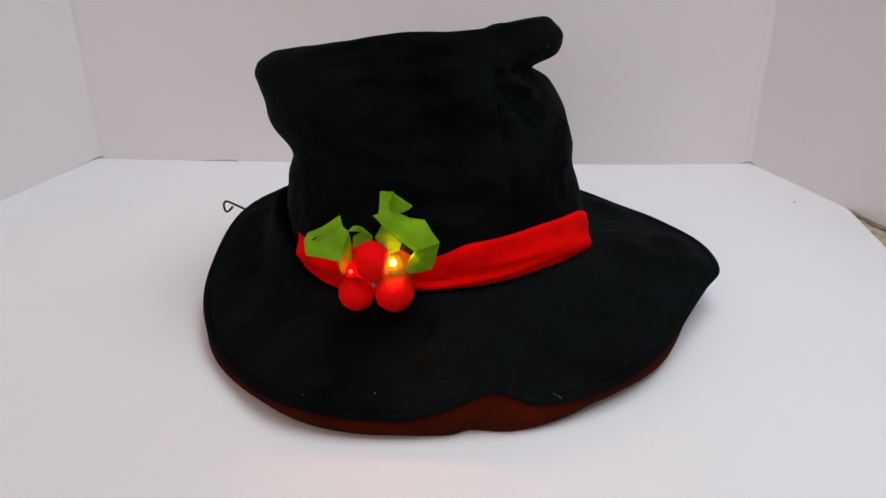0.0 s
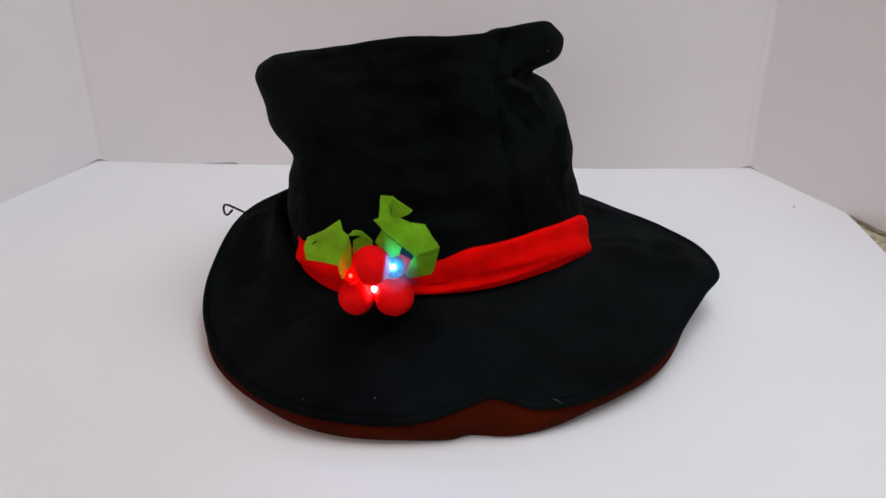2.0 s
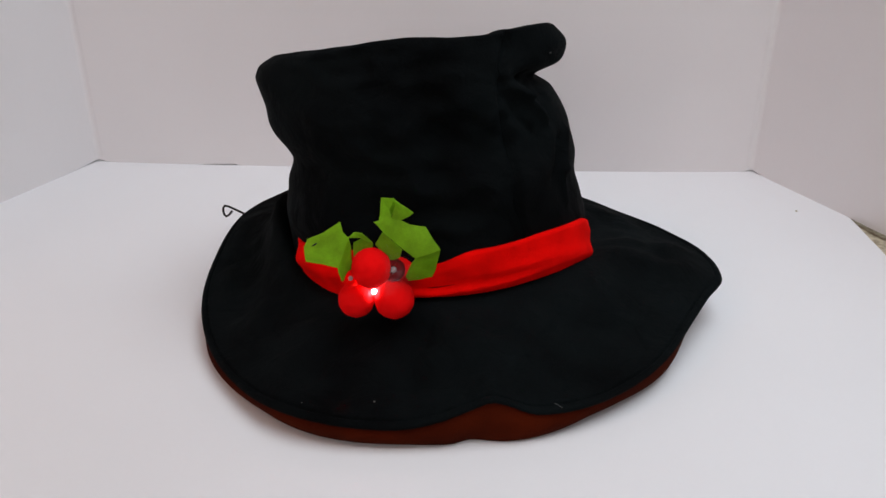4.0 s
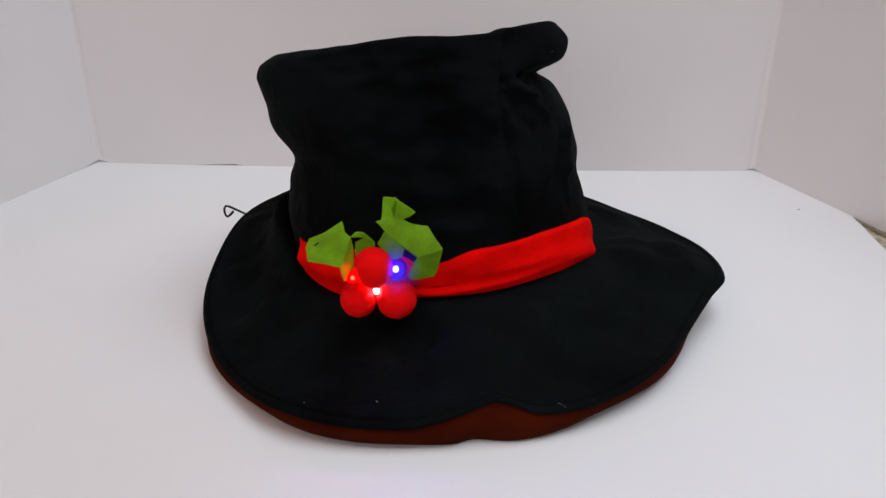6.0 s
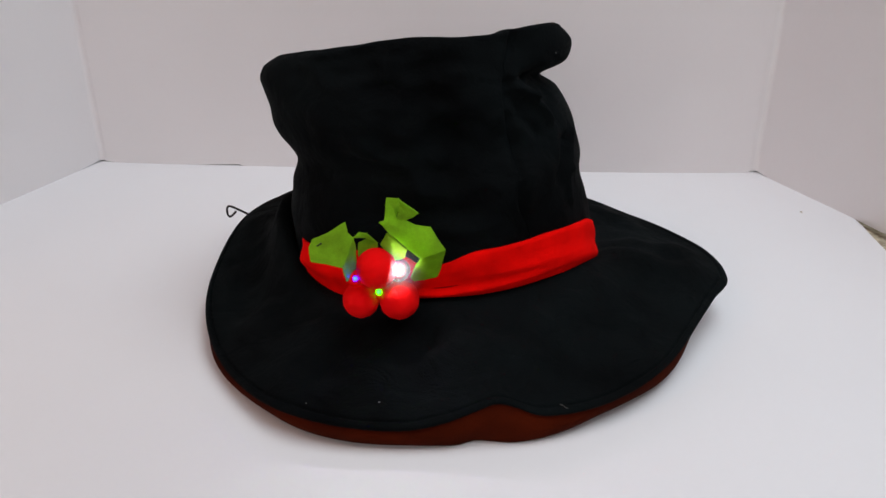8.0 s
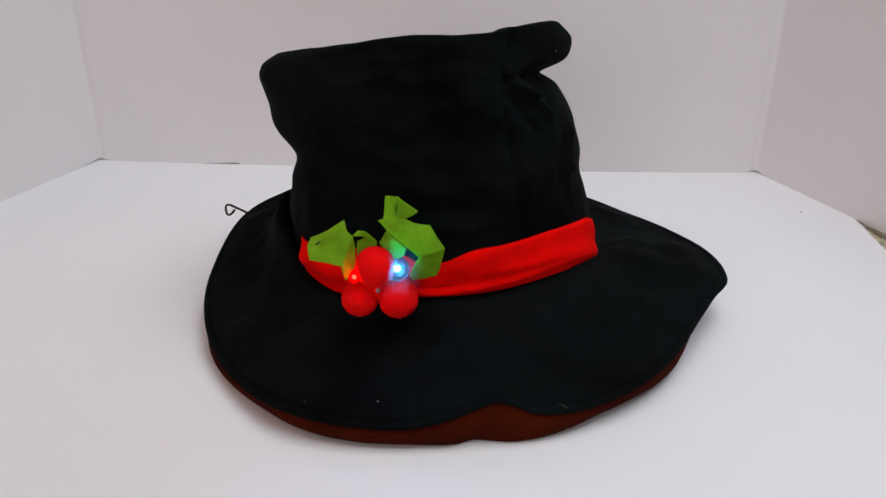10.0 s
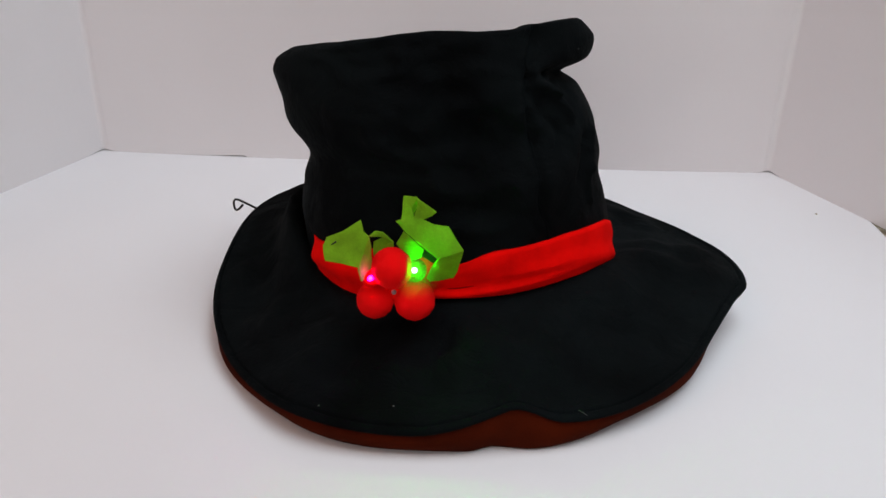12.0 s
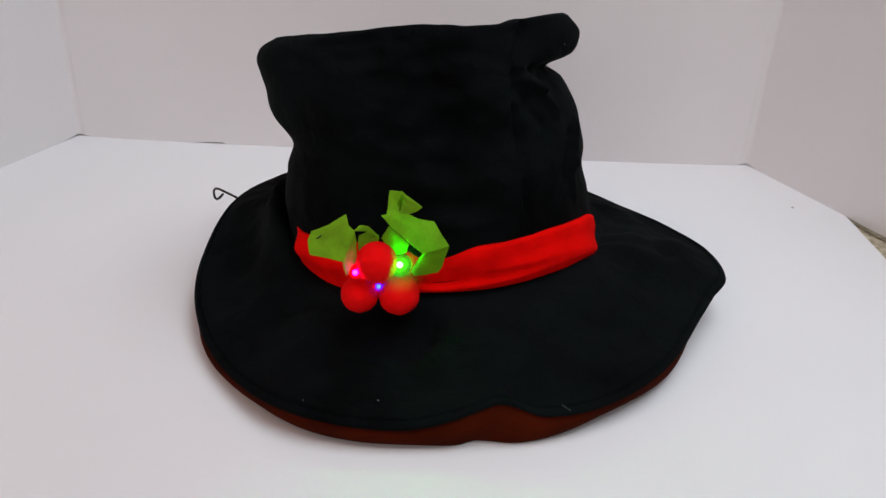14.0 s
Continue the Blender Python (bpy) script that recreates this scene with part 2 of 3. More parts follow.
def display_board():
    root = tagged(thing("display_board", 0, 0, 0), "white three-panel display board standing behind the hat", "display board")
    T = 0.005

    def panel(name, a, b, lift_a, lift_b, lean, slit=0.0, ripple=0.0, label="", bow=0.0, open_a=0.0, open_b=0.0):
        """An upright board from plan point a to b, its foot a little lifted and bowed, its top leaning sideways."""
        a, b = Vector(a), Vector(b)
        d = (b - a).normalized()
        back = Vector((-d.y, d.x))
        bm = bmesh.new()
        n, h = 180, 14
        sides = []
        for off in (0.0, T):
            rows = []
            for j in range(h + 1):
                row = []
                for i in range(n + 1):
                    u, v = i / n, j / h
                    z0 = lift_a * (1 - u) + lift_b * u + slit * min(1.0, max(0.0, (u - 0.13) / 0.08)) * (u < 0.2215) + 0.0024 * (math.exp(-u * (b - a).length / open_a) if open_a else 0) + 0.0024 * (math.exp((u - 1) * (b - a).length / open_b) if open_b else 0) + ripple * math.sin(u * 60) * u
                    z = z0 + (0.62 - z0) * v
                    q = a.lerp(b, u) + back * (off + 0.0012 * math.sin(math.pi * u) * math.sin(5 * u + 2 * v) - bow * math.sqrt(math.sin(math.pi * min(1.0, max(0.0, u))))) + d * (lean[0] * (1 - u) + lean[1] * u) * v
                    row.append((q.x, q.y, z))
                rows.append(row)
            sides.append(grid_skin(bm, rows, closed=False))
        f, r = sides
        for j in range(h):
            bm.faces.new((f[j][0], f[j + 1][0], r[j + 1][0], r[j][0]))
            bm.faces.new((f[j][n], r[j][n], r[j + 1][n], f[j + 1][n]))
        for i in range(n):
            bm.faces.new((f[0][i], r[0][i], r[0][i + 1], f[0][i + 1]))
            bm.faces.new((f[h][i], f[h][i + 1], r[h][i + 1], r[h][i]))
        return part(name, bm, BOARD, root, label, False)

    def fold(corner, a, b, r):
        """A soft bend of the board from panel end a to panel end b, its foot a little open."""
        a, b, c = Vector(a), Vector(b), Vector(corner)
        bm = bmesh.new()
        n, h = 12, 10
        line = []
        for i in range(n + 1):
            u = i / n
            q = a * (1 - u) ** 2 + c * (2 * u * (1 - u)) + b * u ** 2
            d = (c - a) * (1 - u) + (b - c) * u
            line.append((q, Vector((-d.y, d.x)).normalized(), u))
        sides = []
        for off in (0.0, T):
            rows = []
            for j in range(h + 1):
                v = j / h
                rows.append([(q.x + m.x * off, q.y + m.y * off, 0.0015 + 0.0006 * bell(u, 0.5, 0.3) + (0.62 - 0.0002) * v) for q, m, u in line])
            sides.append(grid_skin(bm, rows, closed=False))
        f, k = sides
        for i in range(n):
            bm.faces.new((f[0][i], k[0][i], k[0][i + 1], f[0][i + 1]))
            bm.faces.new((f[h][i], f[h][i + 1], k[h][i + 1], k[h][i]))
        for j in range(h):
            bm.faces.new((f[j][0], f[j + 1][0], k[j + 1][0], k[j][0]))
            bm.faces.new((f[j][n], k[j][n], k[j + 1][n], f[j + 1][n]))
        return part("fold", bm, BOARD, root, "", False)

    R = 0.004
    west, east = Vector((-0.377, 0.0015)), Vector((0.3765, -0.006))
    along = (east - west).normalized() * R
    west_out = west + (Vector(LEFT_END) - west).normalized() * R
    east_out = east + (Vector(RIGHT_END) - east).normalized() * R
    panel("panel", west + along, east - along, -0.0007, -0.0007, (0.0, 0.0), slit=0.0026, bow=0.0095, open_a=0.010, open_b=0.010)
    panel("panel", LEFT_END, west_out, -0.0006, -0.0006, (0.0, 0.0), open_b=0.025)
    panel("panel", east_out, RIGHT_END, -0.0007, -0.0005, (0.0, 0.0), ripple=0.0005, open_a=0.014)
    fold(west, west_out, west + along, R)
    fold(east, east - along, east_out, R)


display_board()

# ---------- the hat ----------
HX, HY = 0.035, -0.31
hat = tagged(thing("top_hat", HX, HY, 0.0), "floppy black felt top hat with red band and lit holly", "hat")

# brim: radius and height of its edge, round the hat
EDGE_R = [(-179, .182), (-156, .1835), (-134, .1885), (-116, .195), (-95, .187), (-82, .182), (-75, .181), (-66, .188), (-50, .194), (-37, .198), (-22, .2015), (-12, .2105), (-5, .2225), (4, .2165), (14, .197), (30, .174), (60, .17), (100, .17), (140, .175), (161, .180)]
# where the lining meets the sheet
FOOT_R = [(-179, .176), (-169, .1775), (-155, .1795), (-148, .182), (-139, .1845), (-127, .1878), (-119, .1902), (-107, .1882), (-95, .1856), (-89, .1848), (-84, .1838), (-80, .1795), (-72, .1855), (-60, .188), (-46, .188), (-34, .1915), (-25, .192), (-8, .19), (20, .16), (90, .14), (160, .155)]
EDGE_Z = [(-179, .029), (-156, .019), (-134, .0155), (-116, .020), (-95, .018), (-87, .022), (-79, .030), (-76, .0325), (-73, .030), (-67, .022), (-50, .020), (-22, .030), (-5, .037), (14, .045), (38, .047), (90, .04), (140, .051), (161, .048)]


def foot_rise(deg):
    """The crown's foot sits higher at one side."""
    return 0.002 + 0.0075 * math.cos(radians(deg + 30)) - 0.009 * bell(deg, 0, 22) + 0.003 * bell(deg, -42, 25) - 0.004 * bell(deg, -130, 25)


def crown_base(deg):
    """The foot of the crown, in the hat's space."""
    a = radians(deg)
    return Vector((0.006 + 0.119 * math.cos(a), 0.008 + 0.094 * math.sin(a), 0.050 + 0.004 * math.sin(a) + foot_rise(deg)))


def brim():
    N, S = 220, 26
    top = []
    edge = []
    for k in range(N):
        deg = -180 + 360 * k / N
        a = radians(deg)
        edge.append((deg, Vector((around(EDGE_R, deg) * math.cos(a), around(EDGE_R, deg) * math.sin(a), around(EDGE_Z, deg)))))
    for u in [0.93 * s / S for s in range(S)] + [0.935, 0.948, 0.956, 0.962, 0.968, 0.976, 0.988, 1.0]:
        row = []
        for deg, e in edge:
            b = crown_base(deg) * 1.0
            far = (deg - 178 + 180) % 360 - 180
            grow = 0.97 + 0.07 * bell(far, 0, 34)
            b.x, b.y = b.x * grow, b.y * grow
            p = b.lerp(e, u)
            lift = 4 * u * (1 - u)
            p.z = b.z + (e.z - b.z) * (u * u * (3 - 2 * u) * 0.6 + u * 0.4)
            p.z += lift * (0.004 * math.sin(radians(3 * deg + 40)) + 0.010 * bell(deg, 155, 25) - 0.006 * bell(deg, 15, 18) + 0.008 * bell(deg, -8, 12) + 0.004 * bell(deg, 1, 3.5) + 0.004 * bell(deg, -9, 3.5))
            p.z += 0.038 * bell(far, 0, 30) * bell(u, 0.13, 0.18)
            p.z -= 0.0016 * bell(u, 0.962, 0.007)
            p.z += 0.009 * noise.noise(p * 22) * lift + 0.003 * noise.noise(p * 60) * lift
            row.append(p)
        top.append(row)
    # rolled sewn edge
    for dr, dz in ((0.0012, -0.0006), (0.0018, -0.002), (0.0010, -0.0034), (-0.001, -0.0038)):
        row = []
        for deg, e in edge:
            a = radians(deg)
            row.append(e + Vector((dr * math.cos(a), dr * math.sin(a), dz)))
        top.append(row)
    bm = bmesh.new()
    grid_skin(bm, top)
    part("brim", bm, BLACK_FELT, hat, "wide wavy black felt brim")
    bm = bmesh.new()
    rows = []
    for s in range(9):
        u = s / 8
        row = []
        for deg, e in edge:
            a = radians(deg)
            front = max(bell(deg, -85, 62), bell(deg, -40, 30), bell(deg, -140, 30))
            r = math.hypot(e.x, e.y)
            tuck = r - 0.001 - around(FOOT_R, deg)
            rr = r - 0.001 - tuck * u + 0.004 * front * math.sin(math.pi * u) + 0.0015 * math.sin(radians(9 * deg)) * u
            foot = 0.0008 * front + (1 - front) * min(0.012, e.z * 0.5)
            zz = (e.z - 0.0025) * (1 - u) + foot * u
            row.append(Vector((rr * math.cos(a), rr * math.sin(a), zz)))
        rows.append(row)
    for inner in (0.9, 0.7):
        rows.append([Vector((p.x * inner, p.y * inner, 0.0012 if inner < 0.8 else p.z)) for p in rows[8]])
    grid_skin(bm, rows)
    part("lining", bm, LINING, hat, "dark rust-red lining below the brim edge")


brim()

# crown: stations of its left and right outline and its depth, from the foot up
CROWN_L = [(0, (-.113, .048)), (.2, (-.116, .089)), (.32, (-.113, .108)), (.43, (-.1085, .128)), (.54, (-.1215, .147)), (.65, (-.1268, .165)), (.78, (-.131, .182)), (.88, (-.1300, .190)), (.95, (-.1255, .1942)), (1, (-.120, .197))]
CROWN_R = [(0, (.120, .050)), (.2, (.1155, .088)), (.32, (.1075, .112)), (.43, (.105, .134)), (.54, (.099, .156)), (.65, (.087, .177)), (.74, (.0735, .188)), (.85, (.0915, .199)), (.93, (.0945, .2125)), (1, (.085, .2235))]
# the right outline away from its pinched fold
CROWN_S = [(0, (.120, .050)), (.2, (.1155, .088)), (.32, (.1075, .112)), (.43, (.105, .134)), (.54, (.099, .154)), (.65, (.093, .171)), (.8, (.089, .188)), (.93, (.087, .207)), (1, (.085, .2235))]
CROWN_D = [(0, .094), (.3, .090), (.6, .075), (.85, .060), (1, .048)]


# folds of the crown: from (degrees, height) to (degrees, height), width, and how far it stands out
FOLDS = [((-49, .83), (-37, .72), .030, .0070), ((-37, .72), (-31, .60), .030, .0070), ((-49, .74), (-40, .58), .035, -.0050), ((-50, .82), (-38, .80), .025, -.0050), ((-38, .80), (-14, .75), .025, -.0040),
         ((-17, .52), (-27, .40), .022, .0030), ((-27, .40), (-29, .27), .022, .0030), ((-24, .50), (-34, .38), .030, -.0035), ((-20, .66), (-42, .52), .030, -.0030), ((-75, .60), (-60, .42), .050, -.0035), ((-100, .45), (-120, .52), .045, -.0040), ((-70, .72), (-95, .66), .050, .0030)]
SEAM = [(0.0, -56.0), (.27, -55.0), (.49, -54.0), (.64, -53.0), (.83, -50.5), (.91, -49.8), (1.0, -47.0)]


def fold_height(deg, v):
    """How far the crumpled felt stands out of the crown's plain form."""
    h = 0.0
    for (d0, v0), (d1, v1), wide, tall in FOLDS:
        px, py, qx, qy = (deg - d0) / 85, v - v0, (d1 - d0) / 85, v1 - v0
        t = min(1.0, max(0.0, (px * qx + py * qy) / (qx * qx + qy * qy)))
        far = math.hypot(px - t * qx, py - t * qy)
        if far < 3 * wide:
            h += tall * bell(far, 0, wide)
    return h - 0.0036 * bell(deg, spline(SEAM, v), 1.5) * min(1.0, max(0.0, (v - 0.2) * 8))


def crown_point(deg, v, out=0.0):
    xl, zl = spline([(t, p[0]) for t, p in CROWN_L], v), spline([(t, p[1]) for t, p in CROWN_L], v)
    xr, zr = spline([(t, p[0]) for t, p in CROWN_R], v), spline([(t, p[1]) for t, p in CROWN_R], v)
    a = radians(deg)
    c, s = math.cos(a), math.sin(a)
    w = min(1.0, max(0.0, (c - 0.62) / 0.33))
    w = w * w * (3 - 2 * w)
    xr = w * xr + (1 - w) * spline([(t, p[0]) for t, p in CROWN_S], v)
    zr = w * zr + (1 - w) * spline([(t, p[1]) for t, p in CROWN_S], v)
    d = spline(CROWN_D, v) + out
    x = (xl + xr) / 2 + ((xr - xl) / 2 + out) * c
    z = (zl + zr) / 2 + (zr - zl) / 2 * c
    p = Vector((x, 0.008 + d * s, z))
    side = 1 - abs(c) ** 3
    n = noise.noise(Vector((x * 14, v * 4, s * 1.5))) * 0.018 + noise.noise(Vector((x * 45, v * 14, s * 4))) * 0.005
    p.z += foot_rise(deg) * max(0.0, 1 - v * 1.8)
    sag = min(1.0, max(0.0, (v - 0.55) / 0.45))
    p.z -= (0.27 * (p.y - 0.008) + 0.0042 * bell(c, 0.5, 0.3)) * sag * sag * (3 - 2 * sag)
    crease = -0.010 * bell(v, .43 + 0.10 * (x + .1) / .1, .06) * bell(x, -.10, .06)
    crease -= 0.010 * bell(v, .72 + 0.3 * (c - .8), .05) * bell(c, .8, .16) - 0.005 * bell(c, .78, .07) * bell(v, .33, .16)
    crease -= 0.005 * bell(v, .60 - 0.5 * (c - .5), .05) * bell(c, .55, .3)
    crease += 0.007 * bell(v, .66 - 0.9 * (c - .72), .035) * bell(c, .80, .12) - 0.004 * bell(v, .52 - 0.6 * (c - .72), .04) * bell(c, .80, .14)
    crease += 0.005 * bell(c, .66 + 0.25 * (v - .5), .05) * bell(v, .45, .3)
    p.y += (n + crease) * s * side * min(1, v * 3)
    if -150 < deg < 10 and v > 0.02:
        h = fold_height(deg, v) * min(1.0, (10 - deg) / 12)
        p.x += h * c
        p.y += h * s
    p.x += 0.0016 * noise.noise(Vector((v * 11, c * 2, s * 2))) * min(1, v * 4)
    return p


def crown():
    N, S = 320, 90
    rows = [[crown_point(-180 + 360 * k / N, s / S) for k in range(N)] for s in range(S + 1)]
    mid = sum(rows[-1], Vector()) / N
    for q, dz in ((0.97, .0015), (0.9, 0.001), (0.7, -0.004), (0.4, -0.008), (0.1, -0.01)):
        rows.append([mid + (p - mid) * q + Vector((0, 0, dz)) for p in rows[S]])
    bm = bmesh.new()
    vs = grid_skin(bm, rows)
    bm.faces.new(vs[-1])
    part("crown", bm, BLACK_FELT, hat, "crumpled black felt crown leaning back")
    bm = bmesh.new()
    tube(bm, [crown_point(spline(SEAM, v), v, 0.0002) for v in [i / 60 for i in range(6, 61)]], 0.0006, 6)
    part("seam", bm, BLACK_FELT, hat, "stitched seam in a shallow groove")


crown()


def band():
    N, S = 200, 14
    rows = []
    for side in (1, 0):
        for s in (range(S + 1) if side else range(S, -1, -1)):
            u = s / S
            row = []
            for k in range(N):
                deg = -180 + 360 * k / N
                end = min(1.0, max(0.0, (deg + 22) / 26))
                v = 0.004 + (0.165 - 0.062 * end * end * (3 - 2 * end)) * u
                puff = 0.0035 * math.sin(math.pi * min(1, u * 1.05)) + 0.0018 * math.sin(u * 9 + 2.2 * math.sin(radians(2 * deg))) * math.sin(math.pi * u)
                far = abs((deg - 178 + 180) % 360 - 180)
                hide = min(1.0, max(0.0, (36 - far) / 7))
                pleat = bell(u, 0.34 + 0.10 * (deg + 95) / 60, 0.075) * bell(deg, -74, 24)
                out = (0.003 + puff - 0.0062 * pleat - 0.0024 * bell(u, 0.44 + 0.004 * (deg + 84), 0.10) * bell(deg, -82, 14) - 0.003 * u * bell(deg, -92, 9) + 0.0022 * (1 - u) * bell(deg, -6, 9)) * (1 - hide) * (1 - 0.5 * bell(deg, 4, 16)) - 0.003 * hide if side else -0.004 * hide
                p = crown_point(deg, v, out)
                p.z += 0.002 * math.sin(radians(2 * deg + 30)) + 0.004 * u * bell(deg, -55, 30) - 0.0105 * (1 - u) * bell(deg, -9, 25) - 0.007 * u * bell(deg, 14, 13) - 0.007 * u * bell(deg, -150, 20) - 0.009 * u * bell(deg, -90, 10) - 0.005 * (1 - u) * bell(deg, -124, 15)
                row.append(p)
            rows.append(row)
    rows.append(rows[0])
    bm = bmesh.new()
    grid_skin(bm, rows)
    bmesh.ops.remove_doubles(bm, verts=bm.verts, dist=1e-6)
    part("hat_band", bm, RED_FELT, hat, "bright red gathered felt band")


band()


def berry(x, y, z, r, tall=1.0):
    bm = bmesh.new()
    bmesh.ops.create_icosphere(bm, subdivisions=5, radius=r)
    for v in bm.verts:
        n = v.co.normalized()
        v.co.z *= tall
        v.co *= 1 + 0.035 * noise.noise(n * 3 + Vector((x, y, z)) * 90) + 0.02 * noise.noise(n * 12)
    ob = part("berry", bm, BERRY_RED, hat, "round red felt holly berry")
    ob.location = (x - HX, y - HY, z)
    return ob


berry(-0.0012, -0.4225, 0.0888, 0.0131, 1.05)
berry(-0.0124, -0.4215, 0.0642, 0.0123)
berry(0.0133, -0.4215, 0.0650, 0.0135)

# the holly faces the viewer's side of the hat, tipped back by 25 degrees
HOLLY = Matrix.Translation((-0.0012 - HX, -0.4225 - HY, 0.0885)) @ Euler((radians(-27.5), 0, radians(7))).to_matrix().to_4x4()


def holly(u, v, w):
    """A point of the holly, in millimetres to the side, up, and outwards."""
    return HOLLY @ Vector((u / 1000, -w / 1000, v / 1000))


def leaf(facets, label, root, base, flare):
    """A thick felt leaf of folded facets, each an outline (side, up, outwards) in millimetres; it flares outwards away from its root."""
    bm = bmesh.new()
    for f in facets:
        vs = [bm.verts.new(holly(u, v, w + base + flare * math.hypot(u - root[0], v - root[1]))) for u, v, w in f]
        mid = bm.verts.new(sum((v.co for v in vs), Vector()) / len(vs))
        for a, b in zip(vs, vs[1:] + vs[:1]):
            bm.faces.new((a, b, mid))
    bmesh.ops.remove_doubles(bm, verts=bm.verts, dist=1e-5)
    bmesh.ops.subdivide_edges(bm, edges=bm.edges, cuts=3, use_grid_fill=True)
    for v in bm.verts:
        v.co += Vector((noise.noise(v.co * 130), noise.noise(v.co * 130 + Vector((7, 0, 0))), noise.noise(v.co * 130 + Vector((0, 9, 0))))) * 0.0006
    ob = part("holly_leaf", bm, LEAF_GREEN, hat, label)
    ob.data.set_sharp_from_angle(angle=radians(24))
    thick = ob.modifiers.new("felt", "SOLIDIFY")
    thick.thickness, thick.offset = 0.0009, 0.0
    soft = ob.modifiers.new("worn_edge", "BEVEL")
    soft.width, soft.segments, soft.limit_method = 0.0003, 2, "ANGLE"
    return ob


leaf([
    # open blade, its pointed lobe up
    [(-43.4, 14.8, -4), (-40.8, 20.9, -5), (-30.2, 24.4, -2), (-19, 31.2, -1), (-17.5, 24.1, 2), (-13.8, 20.6, 3), (-21.6, 1.2, 7), (-41.8, 5.9, 1)],
    # blade folded back below
    [(-13.8, 20.6, 3), (-21.6, 1.2, 7), (-19.4, -8.1, 1), (-14.1, -4.4, -3), (-13, 4.4, -4), (-13, 14, -3)],
    # curled neck over to the far lobe
    [(-13.8, 20.6, 3), (-10.6, 24.1, 0), (-5, 23.1, -2), (1.9, 16.9, -3), (-0.5, 17.5, -6), (-5.6, 20.6, -6), (-10.6, 21.2, -5)],
    [(1.9, 16.9, -3), (-0.5, 17.5, -6), (-5.6, 20, -6), (-11.5, 17.5, -6), (-11.5, 8, -7), (1.5, 8, -5)],
], "folded green felt holly leaf with a pointed lobe", (-13.6, -6.0), -1.0, 0.26)
leaf([
    # broad blade slanting down to the side
    [(2.8, 29.6, 1), (6.3, 30.4, 1), (14.4, 31.2, 0), (20.6, 30.4, -1), (26.9, 27.2, -2), (36.5, 25.6, -3), (45.3, 10.2, 0), (28.8, 5.4, 4), (21.2, 11.2, 4), (11.9, 20, 3)],
    # curled upper lobe, hollow side
    [(8.4, 45.2, -2), (16.2, 44.4, -1), (16.8, 40.5, -5), (14.4, 34, -6), (14.4, 31.2, 0), (6.3, 30.4, 1)],
    # curled upper lobe, outer side
    [(16.2, 44.4, -1), (18, 42.6, 0), (29.1, 34.4, 1), (25.5, 32.5, 0), (20.6, 30.4, -1), (14.4, 31.2, 0), (16.8, 40.5, -2)],
    # blade folded under
    [(28.8, 5.4, 4), (45.3, 10.2, 0), (43, -1.5, -13), (40.4, -7.2, -20), (33, -8.6, -20), (24.8, -9.2, -18), (22.6, -6.4, -15), (25.2, -0.6, -7)],
    # far lobe behind
    [(7.9, 23.4, -7), (3.4, 15.6, -7), (6.9, 10.6, -6), (13.1, 3.8, -4), (19.4, 6.2, -4), (20.9, 11.6, -4), (11.9, 20, -5)],
], "twisted green felt holly leaf with a curled lobe", (14.3, -1.5), 1.5, 0.36)


# dark bar laid on the leaf in place of a small dark slit
bm = bmesh.new()
tube(bm, [holly(-38.2 + 0.9 * i, 15.6 + 0.55 * i, -3.9 + 0.26 * math.hypot(-24.6 + 0.9 * i, 21.6 + 0.55 * i) + 0.55 * i + 1.0) for i in range(5)], 0.0005, 6)
part("slit_bar", bm, WIRE, hat, "short dark bar in place of a slit in a leaf")


